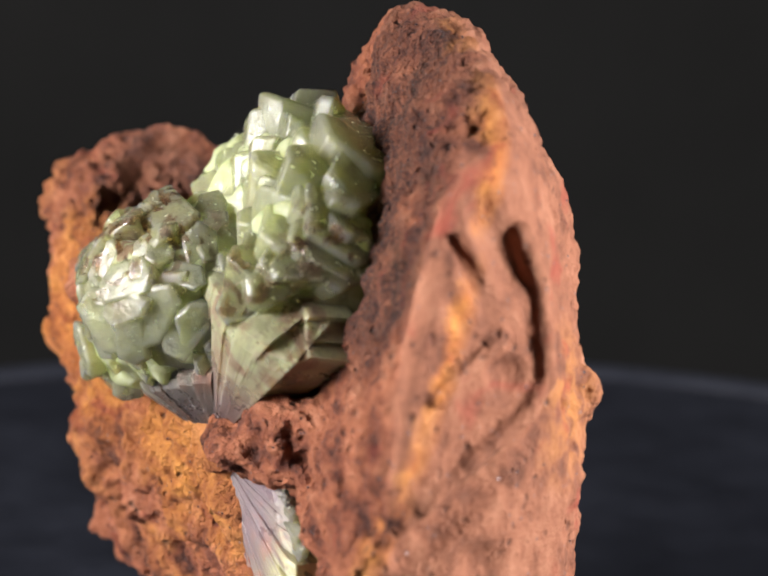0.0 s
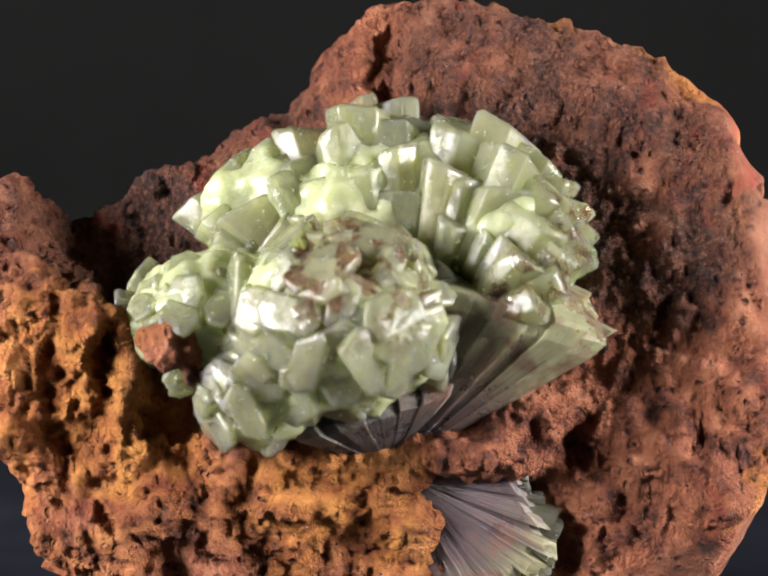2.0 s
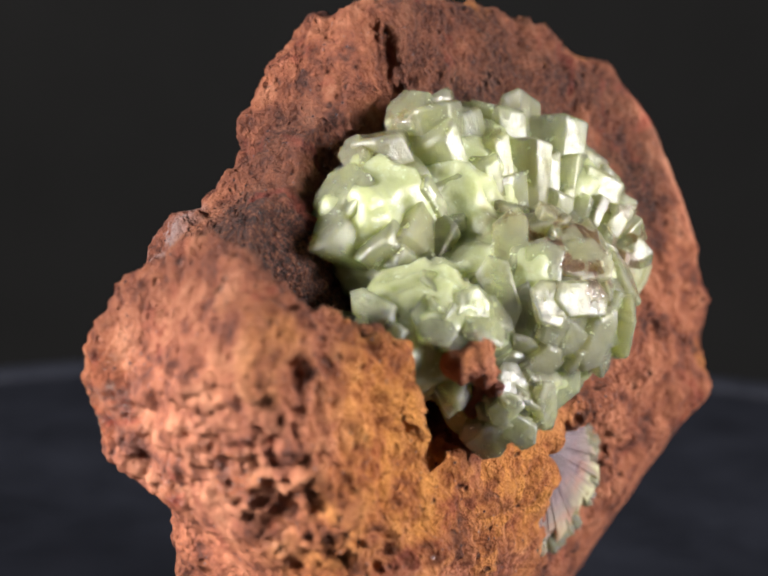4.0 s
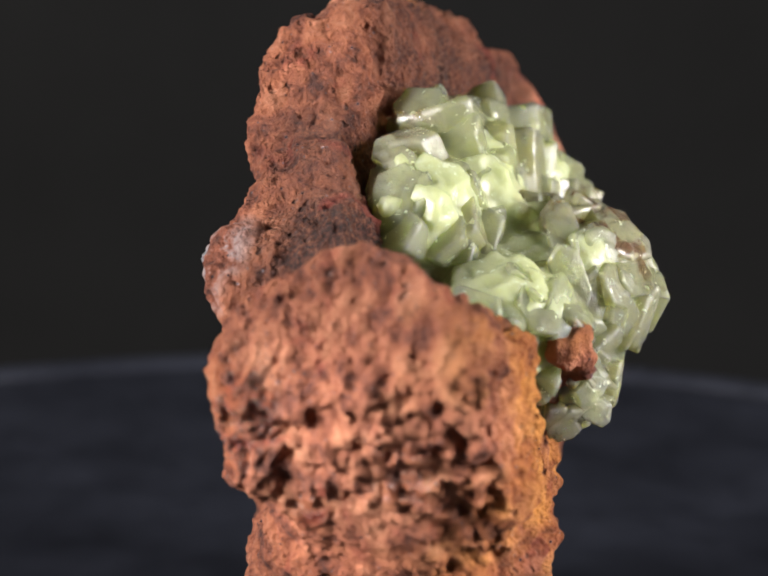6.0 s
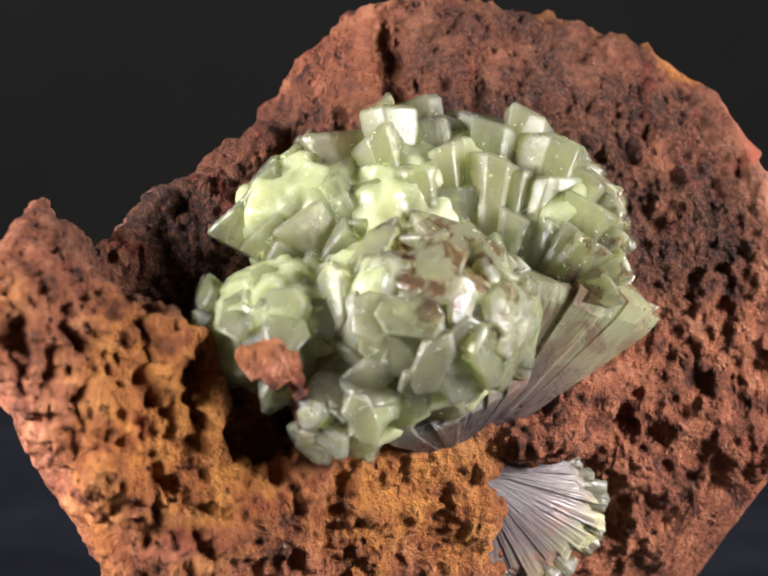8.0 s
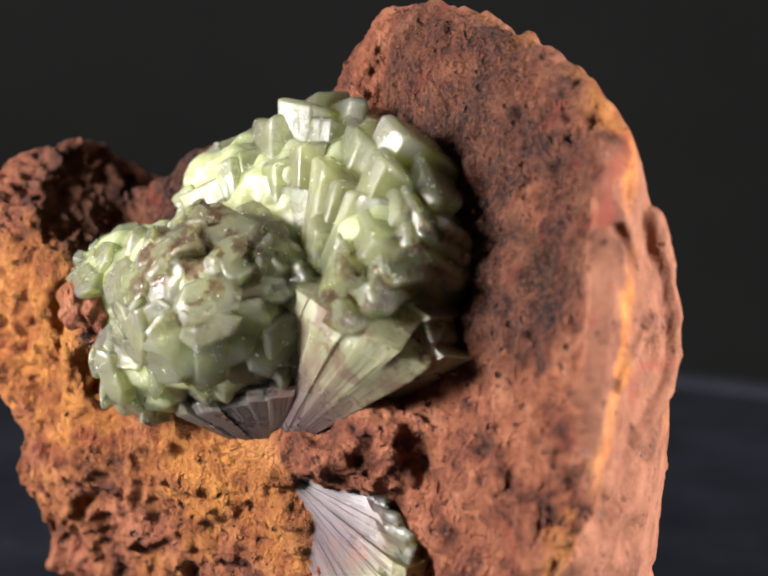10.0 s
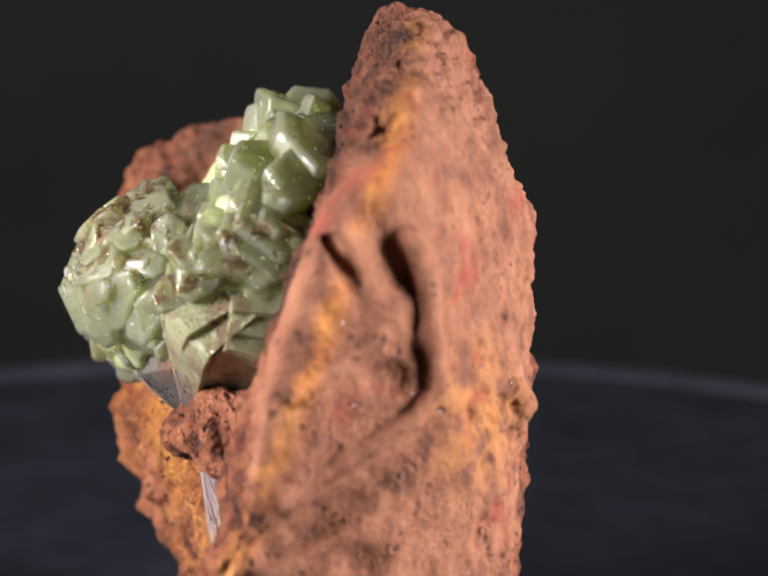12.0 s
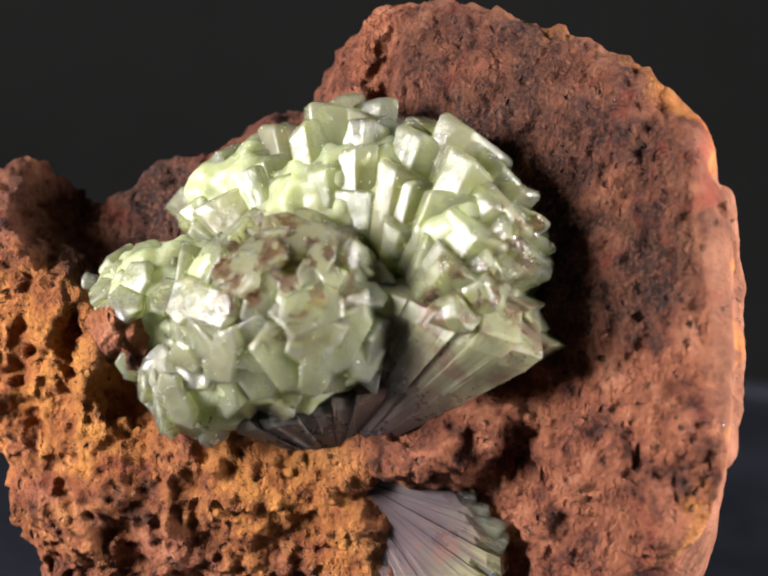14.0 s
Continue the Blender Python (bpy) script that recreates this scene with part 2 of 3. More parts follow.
def lattice(p, seed):
    """Smooth value noise between -1 and 1 at the places p, an (n, 3) array."""
    cell = np.floor(p).astype(np.int64)
    f = p - cell
    f = f * f * f * (f * (f * 6 - 15) + 10)
    total = np.zeros(len(p))
    for dx in (0, 1):
        for dy in (0, 1):
            for dz in (0, 1):
                h = (cell[:, 0] + dx) * 374761393 + (cell[:, 1] + dy) * 668265263 + (cell[:, 2] + dz) * 2147483647 + seed * 144665
                h = (h ^ (h >> 13)) * 1274126177
                h = ((h ^ (h >> 16)) & 65535) / 32767.5 - 1
                w = (f[:, 0] if dx else 1 - f[:, 0]) * (f[:, 1] if dy else 1 - f[:, 1]) * (f[:, 2] if dz else 1 - f[:, 2])
                total += h * w
    return total


def pits(p, seed):
    """Distance to the nearest of scattered points, one to each unit cell."""
    cell = np.floor(p).astype(np.int64)
    best = np.full(len(p), 9.0)
    for dx in (-1, 0, 1):
        for dy in (-1, 0, 1):
            for dz in (-1, 0, 1):
                c = cell + (dx, dy, dz)
                h = c[:, 0] * 73856093 ^ c[:, 1] * 19349663 ^ c[:, 2] * 83492791 ^ seed * 9176
                q = np.stack([((h * k >> 7) & 1023) / 1023.0 for k in (2654435, 40503, 97531)], 1) + c
                best = np.minimum(best, np.linalg.norm(p - q, axis=1))
    return best


def smooth_max(a, b, k):
    h = np.clip(0.5 + 0.5 * (a - b) / k, 0, 1)
    return b + (a - b) * h + k * h * (1 - h)


def smooth_min(a, b, k):
    return -smooth_max(-a, -b, k)


class Clay:
    """A solid modelled on a grid: blocks and balls are added, hollows cut, and the skin is drawn out as a mesh."""

    def __init__(self, low, high, step):
        self.low, self.step = np.array(low, float), step
        counts = [int((b - a) / step) + 1 for a, b in zip(low, high)]
        axes = [np.float32(a + step * np.arange(n)) for a, n in zip(low, counts)]
        self.x, self.y, self.z = np.meshgrid(*axes, indexing="ij", sparse=True)
        self.f = np.full(counts, 50, np.float32)

    def block(self, corners, round_by=0.6, blend=0.8, chips=()):
        """A convex stone with these corners; chips are further broken faces, each a normal and its distance."""
        bm = bmesh.new()
        for c in corners:
            bm.verts.new(c)
        bmesh.ops.convex_hull(bm, input=bm.verts)
        bm.normal_update()
        planes = []
        for face in bm.faces:
            n, d = face.normal, face.normal.dot(face.verts[0].co)
            if not any(n.dot(m) > 0.999 and abs(d - e) < 0.05 for m, e in planes):
                planes.append((n.copy(), d))
        bm.free()
        planes += [(Vector(n), d) for n, d in chips]
        solid = None
        for n, d in planes:
            side = np.float32(n.x) * self.x + np.float32(n.y) * self.y + np.float32(n.z) * self.z - np.float32(d)
            solid = side if solid is None else smooth_max(solid, side, np.float32(round_by))
        self.f = smooth_min(self.f, solid, np.float32(blend))

    def ball(self, place, radii, blend=0.8, cut=False):
        q = np.sqrt(((self.x - place[0]) / radii[0]) ** 2 + ((self.y - place[1]) / radii[1]) ** 2 + ((self.z - place[2]) / radii[2]) ** 2)
        solid = (q - 1) * np.float32(min(radii))
        self.f = smooth_max(self.f, -solid, np.float32(blend)) if cut else smooth_min(self.f, solid, np.float32(blend))

    def groove(self, a, b, radius, blend=0.3, cut=True):
        a, b = np.array(a, float), np.array(b, float)
        d = b - a
        t = np.clip(((self.x - a[0]) * d[0] + (self.y - a[1]) * d[1] + (self.z - a[2]) * d[2]) / d.dot(d), 0, 1)
        solid = np.sqrt((self.x - a[0] - t * d[0]) ** 2 + (self.y - a[1] - t * d[1]) ** 2 + (self.z - a[2] - t * d[2]) ** 2) - np.float32(radius)
        self.f = smooth_max(self.f, -solid, np.float32(blend)) if cut else smooth_min(self.f, solid, np.float32(blend))

    def skin(self):
        """Vertices and quads of the surface, by dual contouring to the mean of the edge crossings."""
        f = self.f
        inside = f < 0
        corners = [(i, j, k) for i in (0, 1) for j in (0, 1) for k in (0, 1)]
        n = [s - 1 for s in f.shape]
        count = sum(inside[i:i + n[0], j:j + n[1], k:k + n[2]].astype(np.int8) for i, j, k in corners)
        cells = np.argwhere((count > 0) & (count < 8))
        number = np.full(n, -1, np.int64)
        number[tuple(cells.T)] = np.arange(len(cells))
        value = np.stack([f[tuple((cells + c).T)] for c in corners], 1)
        total, hits = np.zeros((len(cells), 3)), np.zeros(len(cells))
        for a in range(8):
            for b in range(a + 1, 8):
                ca, cb = np.array(corners[a]), np.array(corners[b])
                if np.abs(ca - cb).sum() == 1:
                    cross = (value[:, a] < 0) != (value[:, b] < 0)
                    t = np.where(cross, value[:, a] / np.where(cross, value[:, a] - value[:, b], 1), 0)
                    total += cross[:, None] * (ca + t[:, None] * (cb - ca))
                    hits += cross
        verts = self.low + self.step * (cells + total / hits[:, None])
        quads = []
        for axis in range(3):
            u, v = (axis + 1) % 3, (axis + 2) % 3
            here = [slice(1, -1)] * 3
            there = list(here)
            here[axis], there[axis] = slice(0, -1), slice(1, None)
            change = inside[tuple(here)] != inside[tuple(there)]
            edges = np.argwhere(change)
            edges[:, u] += 1
            edges[:, v] += 1
            around = []
            for du, dv in ((-1, -1), (0, -1), (0, 0), (-1, 0)):
                c = edges.copy()
                c[:, u] += du
                c[:, v] += dv
                around.append(number[tuple(c.T)])
            quad = np.stack(around, 1)
            flip = ~inside[tuple(edges.T)]
            quad[flip] = quad[flip][:, ::-1]
            quads.append(quad)
        return verts, np.concatenate(quads)


def normals_of(verts, quads):
    n = np.zeros_like(verts)
    face = np.cross(verts[quads[:, 2]] - verts[quads[:, 0]], verts[quads[:, 3]] - verts[quads[:, 1]])
    for k in range(4):
        np.add.at(n, quads[:, k], face)
    return n / np.maximum(np.linalg.norm(n, axis=1, keepdims=True), 1e-9)


def finer(verts, quads):
    """Each quad cut into four."""
    edges = np.sort(np.stack([quads, np.roll(quads, -1, 1)], 2).reshape(-1, 2), 1)
    key, back = np.unique(edges[:, 0] * len(verts) + edges[:, 1], return_inverse=True)
    mids = (verts[key // len(verts)] + verts[key % len(verts)]) / 2
    back = back.reshape(-1, 4) + len(verts)
    centre = np.arange(len(quads)) + len(verts) + len(mids)
    made = np.concatenate([verts, mids, verts[quads].mean(1)])
    cut = [np.stack([quads[:, k], back[:, k], centre, back[:, k - 1]], 1) for k in range(4)]
    return made, np.concatenate(cut)


def skinned(name, verts, quads, material, parent, label=""):
    mesh = bpy.data.meshes.new(name)
    placed = (verts + (0, 0, LIFT)) * U
    mesh.from_pydata(placed.tolist(), [], quads.tolist())
    mesh.materials.append(material)
    mesh.shade_smooth()
    ob = new(name, mesh)
    ob.parent = parent
    return tagged(ob, label) if label else ob


# ---- the dark room and the turntable ----
def box(bm, low, high):
    made = bmesh.ops.create_cube(bm, size=1)["verts"]
    for v in made:
        v.co = Vector([a + (c + 0.5) * (b - a) for a, b, c in zip(low, high, v.co)])


def room():
    for name, low, high in (("floor", (-0.9, -0.9, -0.09), (0.9, 0.9, -0.07)), ("ceiling", (-0.9, -0.9, 0.9), (0.9, 0.9, 0.92)),
                            ("wall_north", (-0.9, 0.34, -0.07), (0.9, 0.36, 0.9)), ("wall_south", (-0.9, -0.72, -0.07), (0.9, -0.7, 0.9)),
                            ("wall_east", (0.7, -0.7, -0.07), (0.72, 0.34, 0.9)), ("wall_west", (-0.72, -0.7, -0.07), (-0.7, 0.34, 0.9))):
        bm = bmesh.new()
        box(bm, low, high)
        tagged(linked(name, bm, CLOTH), "plain black cloth lining of the dark photo set", "backdrop", kind="structure")


def turned(profile, steps=128, capped=True):
    """A body turned from a profile of (radius, height) pairs."""
    bm = bmesh.new()
    rings = []
    for r, z in profile:
        rings.append([bm.verts.new((r * math.cos(2 * math.pi * k / steps), r * math.sin(2 * math.pi * k / steps), z)) for k in range(steps)])
    for a, b in zip(rings, rings[1:]):
        for k in range(steps):
            bm.faces.new((a[k], a[(k + 1) % steps], b[(k + 1) % steps], b[k]))
    if capped:
        bm.faces.new(list(reversed(rings[0])))
        bm.faces.new(rings[-1])
    return bm


def turntable():
    table = tagged(new("turntable"), "black round turntable plate with a thin shiny rim under the specimen", "turntable")
    linked("plate", turned([(0.10, -0.012), (0.1186, -0.012), (0.1192, -0.011), (0.1192, -0.001), (0.1185, 0.0)]), BLACK, table)
    linked("rim", turned([(0.1193, -0.0115), (0.1210, -0.011), (0.1222, -0.009), (0.1226, -0.006), (0.1226, -0.003), (0.1226, 0.0), (0.1222, 0.0008), (0.1215, 0.0011), (0.1207, 0.0009), (0.1201, 0.0005), (0.1196, -0.0002), (0.1193, -0.002), (0.1193, -0.0115)], 128, False), EDGE, table, "thin shiny black rim")
    linked("base", turned([(0.09, -0.0699), (0.092, -0.068), (0.092, -0.02), (0.088, -0.0121)], 64), EDGE, table, "dark round motor base")
    return table


# ---- the specimen ----
def rock():
    clay = Clay((-22, -16, -20), (17.5, 9, 14), 0.2)
    # the broad slab behind and beside the crystals
    clay.block([(0.6, 0.2, 12.2), (2.2, 0.4, 12.7), (6.9, -2.3, 12.9), (10.2, -4.8, 11.7), (12.8, -7.0, 10.3), (13.9, -8.4, 9.1), (14.3, -10.6, 6.8),
                (14.3, -11.9, 4.0), (14.4, -13.1, -0.8), (13.9, -14.5, -3.7), (12.5, -13.8, -6.4), (9.3, -11.4, -9.4), (8.2, -8.9, -12.5),
                (15.3, -6, 1), (15.0, -8.6, -6.7), (14.8, -3.3, -6), (13.2, -0.6, -2), (13.6, -5.2, 7.9), (14.3, -8.4, 7.2), (10.9, -3.5, 10.3),
                (10.4, 3.1, -3), (8.7, 3.6, 5.5), (3.8, 4.0, 10.2), (1.0, 2.4, 12.4), (-1.4, 2.4, 10.0), (-0.6, 4.4, 10), (-1.8, 5.0, 8), (-2.6, 0.5, 6.5), (-3, -4.5, -6),
                (10.2, -6, -19.4), (13.6, -2.5, -19.4), (8, 4, -19.4), (-2, -3, -19.4), (-2, 5, -4)], 0.25, 0.6,
               [((0.562, 0.046, 0.826), 14.77), ((0.298, -0.190, 0.935), 14.10), ((0.133, -0.737, 0.663), 13.45), ((0.062, -0.982, 0.180), 13.15),
                ((0.578, 0.816, -0.009), 7.2), ((0.472, 0.798, 0.376), 7.85), ((0.987, -0.139, 0.085), 16.2), ((0.510, -0.515, 0.688), 16.60), ((-0.517, 0.590, 0.621), 8.54),
                ((0.046, 0.101, 0.994), 12.46), ((-0.064, 0.107, 0.992), 12.09), ((0.384, -0.309, 0.870), 14.99), ((0.206, -0.888, 0.411), 14.35)])
    # the ridge that runs from the slab to the lobe
    clay.block([(-1, 2.5, 9.6), (-2.5, 4.2, 7.2), (-4.5, 1.2, 6.8), (-8, 0.9, 5.0), (-9, 2.5, 5.2), (-12.5, 2.2, 3.8), (-3.2, 5.7, 5), (-8, 5.0, 2.6),
                (-9, 6.5, 0), (-6, -2.5, -2), (-13, 0, -4), (-10, 6, -5), (0, 6, -5), (-4, -3, -8), (0, 0, 5)], 0.5, 0.7,
               [((-0.394, 0.516, 0.760), 8.45), ((-0.282, 0.440, 0.852), 8.12), ((-0.342, 0.131, 0.931), 8.20), ((-0.292, 0.922, 0.255), 8.9)])
    clay.ball((-6.2, 5.2, 2.2), (3.0, 2.0, 1.9), 0.8)
    clay.ball((-4.2, 4.6, 3.5), (1.7, 1.6, 1.3), 0.8)
    # the lobe
    clay.block([(-15.6, 1.2, 5.7), (-14.8, 0.2, 4.2), (-17.6, 0.3, 4.2), (-20, -1.9, 2.9), (-20.4, -2.2, 1.2), (-19.2, -1, -0.6), (-17, -3.7, 2.4),
                (-14.4, -4.4, 1.8), (-12.6, 7.0, 3.0), (-14.4, 7.8, -1.6), (-13.6, 6.6, -5), (-15.0, 1.5, -7), (-11.4, -5.6, 0.4), (-14, -5.3, -2.5),
                (-17.0, -3.2, -4), (-14.3, -5.6, -6.3), (-15.7, -4, -7), (-11, -6, -6), (-10, 4, -4), (-10, -3, -3)], 0.5, 0.7,
               [((-0.762, 0.357, -0.539), 15.36), ((-0.367, 0.752, -0.547), 12.09), ((-0.274, 0.960, -0.064), 11.07), ((-0.822, 0.569, -0.038), 16.07)])
    # the foot below the crystals
    clay.block([(-14.3, -5.4, -6.3), (-15.6, -3.9, -7), (-13.2, -6.3, -8.6), (-10, -6.3, -9.7), (-10.5, -6.1, -6.4), (-6, -6.4, -6), (-1.8, -8.1, -5.4),
                (4, -7.6, -8.4), (0, -7.3, -7), (-3, -6.4, -9.2), (-14.6, 1, -7), (5, -8, -13), (-13.2, -1.5, -12.8), (-10.4, 6.1, -12.8), (-12.6, 4.6, -9), (-9, -5.6, -13),
                (-7, -3, -19.4), (2, -5, -19.4), (2, 4, -8), (-5, 4, -19.4), (-16.0, -2.8, -5.6), (-14.9, 5.0, -5.6), (-15.6, 2.0, -5.8), (5.4, -10.2, -3.4), (-8, -6.4, -4),
                (-14.2, -4.6, -11.9), (-12.4, -4.2, -14.6)], 0.5, 0.7,
               [((-0.791, 0.416, -0.448), 15.14), ((-0.387, 0.914, -0.120), 9.5)])
    clay.ball((-8.5, -1.0, -4.5), (5.0, 3.6, 4.2), 0.8)
    clay.ball((-12.4, 0.2, -6.6), (1.5, 2.8, 2.0), 0.9)
    # hollows: round the crystals, the dent before the peak, the caves under the crystals, cracks
    clay.ball((-12.6, -2.2, 3.8), (2.6, 3.0, 2.2), 0.6, True)
    clay.ball((-9.6, -5.6, -2.4), (1.4, 1.7, 1.9), 0.4, True)
    clay.ball((-11.9, -5.6, -1.4), (0.7, 1.5, 1.6), 0.3, True)
    clay.groove((0.9, -0.3, 11.3), (0.4, -1.0, 8.4), 0.85, 0.4)
    clay.groove((10.6, -10.2, 3.6), (11.0, -11.4, 0.2), 0.42)
    clay.groove((11.0, -11.6, 0.2), (8.9, -11.7, -1.3), 0.4)
    clay.groove((10.7, -12.2, -2.6), (10.6, -12.4, -4.2), 0.5)
    clay.ball((5.6, -10.3, -3.6), (0.9, 0.8, 0.7), 0.25, True)
    clay.ball((6.4, -9.9, -5.0), (0.6, 0.7, 1.0), 0.25, True)
    # the broken flank: a faceted hollow with raised diagonal ribs
    for a, b, radius in (((14.7, -8.7, 7.2), (15.3, -7.3, 4.4), 1.1), ((13.9, -5.6, 8.2), (14.1, -4.4, 6.0), 0.5), ((15.2, -4.7, 0.0), (14.95, -5.1, 3.4), 0.4),
                         ((14.3, -12.3, -5.8), (15.3, -8.5, -3.4), 0.8), ((15.3, -8.5, -3.4), (15.5, -5.5, -1.3), 0.55), ((14.0, -9.9, 5.6), (15.15, -8.7, 2.7), 0.3),
                         ((14.4, -11.0, 4.6), (15.1, -9.7, 1.9), 0.28)):
        clay.groove(a, b, radius, 0.35)
    for place, radii in (((15.5, -8.0, 0.5), (1.0, 1.25, 0.85)), ((15.4, -9.3, -6.7), (1.0, 1.8, 1.1)), ((14.7, -3.9, -1.4), (0.45, 0.4, 0.5)), ((14.5, -3.0, -3.3), (0.4, 0.35, 0.35)),
                         ((15.2, -7.7, -3.9), (0.35, 0.35, 0.3)), ((14.8, -3.3, -6.7), (0.45, 0.45, 0.5)), ((14.9, -11.4, 2.9), (0.5, 0.35, 0.3))):
        clay.ball(place, radii, 0.2, True)
    for a, b, radius in (((14.4, -11.7, -3.9), (14.9, -9.7, -2.5), 0.38), ((14.9, -9.7, -2.5), (15.3, -7.0, -1.0), 0.4), ((15.3, -7.0, -1.0), (15.35, -6.0, 0.1), 0.4),
                         ((15.35, -6.0, 0.1), (15.3, -6.2, 1.7), 0.4), ((15.3, -6.2, 1.7), (14.9, -6.1, 3.7), 0.42), ((14.9, -6.1, 3.7), (14.5, -6.7, 5.6), 0.45),
                         ((15.0, -8.2, 2.1), (14.6, -11.4, 0.2), 0.34)):
        clay.groove(a, b, radius, 0.2, False)
    clay.ball((12.6, -1.1, -1.9), (1.3, 1.3, 1.1), 0.5)
    clay.ball((13.9, -1.2, -1.8), (0.4, 0.4, 0.4), 0.2, True)
    # the bed of the lower fan
    clay.ball((3.6, -10.0, -8.8), (3.5, 2.1, 3.3), 0.4, True)
    clay.groove((0.3, -9.0, -6.4), (3.2, -10.2, -8.4), 1.25, 0.3)
    clay.ball((0.0, -8.4, -5.9), (0.8, 0.7, 0.55), 0.4)
    clay.ball((3.0, -9.1, -4.8), (2.6, 1.6, 1.1), 0.5)
    clay.ball((4.6, -9.2, -3.3), (2.4, 1.5, 1.4), 0.5)
    # the small nub in front of the cave
    for place, size in (((-10.0, -7.2, -0.1), 0.8), ((-9.6, -7.7, -0.6), 0.7), ((-9.1, -7.9, -1.3), 0.65), ((-9.9, -7.6, 0.2), 0.5), ((-8.7, -7.8, -2.0), 0.5)):
        clay.ball(place, (size, size, size * 0.85), 0.2)
    clay.groove((-7.6, -7.0, -3.8), (-9.6, -7.4, -0.6), 0.6, 0.4, False)
    verts, quads = finer(*clay.skin())
    n = normals_of(verts, quads)
    # smoother on the broken flank, rough and pitted elsewhere
    flank = np.clip((verts @ np.array(FRONT) + 2.7) / 0.7, 0, 1) * np.clip((verts[:, 0] - 8) / 1.5, 0, 1)
    flank = np.maximum(flank, np.clip((verts @ np.array(FLANK) - 15.0) / 0.5, 0, 1)) * 0.85
    flank *= 0.4 + 0.6 * np.clip((-3.0 - verts[:, 1]) / 1.5, 0, 1)
    lumps = 0.40 * lattice(verts / 2.3, 1) + 0.25 * lattice(verts / 1.05, 2)
    grain = 0.15 * lattice(verts / 0.5, 3) + 0.06 * lattice(verts / 0.27, 4)
    hole = np.clip(0.34 - pits((verts + 0.5 * np.stack([lattice(verts / 0.8, k) for k in (21, 22, 23)], 1)) / 1.3, 5), 0, 1) * np.clip(lattice(verts / 3.1, 6) * 3 + 0.3, 0, 1)
    lobe = np.clip((-9 - verts[:, 0]) / 4, 0, 1)
    flutes = (lattice(verts / (0.95, 1.6, 3.4), 7) + 0.5 * lattice(verts / (0.5, 0.9, 1.5), 9)) * np.clip((-3 - verts[:, 0]) / 5, 0, 1) * np.clip(-verts[:, 1] / 3, 0, 1)
    move = (lumps + 0.14 * (np.abs(lattice(verts / 0.62, 8)) ** 0.5 - 0.85) * (1 + 0.6 * lobe) + grain * 1.2 + 0.36 * flutes) * (1 - flank) - 0.28 * hole * (1 - flank * 0.7) * (1 - lobe)
    # loose grains on the crust, a spongy relief on the ochre front
    front = np.clip((-2 - verts[:, 0]) / 3, 0, 1) * np.clip((1 - verts[:, 1]) / 3, 0, 1)
    wavy = verts + 0.25 * np.stack([lattice(verts / 0.5, k) for k in (31, 32, 33)], 1)
    move += 0.17 * (0.45 - pits(verts / 0.36, 13)) * (1 - flank) - (0.02 + 0.22 * front) * np.clip(0.5 - pits(wavy / (0.55, 0.55, 0.7), 17), 0, 1) * (1 - flank)
    move += 0.22 * front * lattice(verts / 0.45, 19)
    join = np.exp(-(((verts - (-15, 1, -6.8)) / (3, 4, 2.4)) ** 2).sum(1))
    verts = verts + n * (move * (1 - 0.75 * join))[:, None]
    verts[:, 2] = np.maximum(verts[:, 2], -19.5)
    return skinned("rock", verts, quads, ROCK, specimen, "porous reddish brown and ochre limonite rock")


def crystal_mesh(name, seed, material, wide, flat, taper):
    """A blocky prism one unit long with an uneven six-sided outline, narrower at its root, cut off by a sloping end facet."""
    rng = random.Random(seed)
    bm = bmesh.new()
    turn = [radians(a + rng.uniform(-9, 9)) for a in (0, 48, 132, 180, 228, 312)]
    reach = [0.5 * rng.uniform(0.9, 1.12) for _ in turn]
    lean = rng.uniform(0, 2 * math.pi)
    slope = rng.uniform(0.03, 0.16)
    rings = []
    for z, s, tilt in ((0.0, taper, 0), (0.5, 0.5 + taper * 0.5, 0), (0.94, 1.0, 1), (0.98, 0.86, 1)):
        ring = []
        for a, r in zip(turn, reach):
            x, y = s * r * math.cos(a), s * r * math.sin(a)
            ring.append(bm.verts.new((wide * x, flat * y, z + tilt * slope * (2 * (x * math.cos(lean) + y * math.sin(lean)) - 0.4))))
        rings.append(ring)
    for a, b in zip(rings, rings[1:]):
        for k in range(6):
            bm.faces.new((a[k], a[(k + 1) % 6], b[(k + 1) % 6], b[k]))
    bm.faces.new(list(reversed(rings[0])))
    bm.faces.new(rings[-1])
    bmesh.ops.recalc_face_normals(bm, faces=bm.faces)
    # worn edges
    bmesh.ops.bevel(bm, geom=[e for e in bm.edges if e.verts[0].co.z + e.verts[1].co.z > 0.9], offset=0.035, offset_type="OFFSET", segments=2, profile=0.6, affect="EDGES", clamp_overlap=True)
    mesh = bpy.data.meshes.new(name)
    bm.to_mesh(mesh)
    bm.free()
    mesh.materials.append(material)
    mesh.shade_smooth()
    return mesh


def set_of(name, material, count, wide, flat, taper):
    rng = random.Random(name)
    return [crystal_mesh(name, 31 * k + 7, material, wide * rng.uniform(0.8, 1.2), flat * rng.uniform(0.8, 1.2), taper) for k in range(count)]


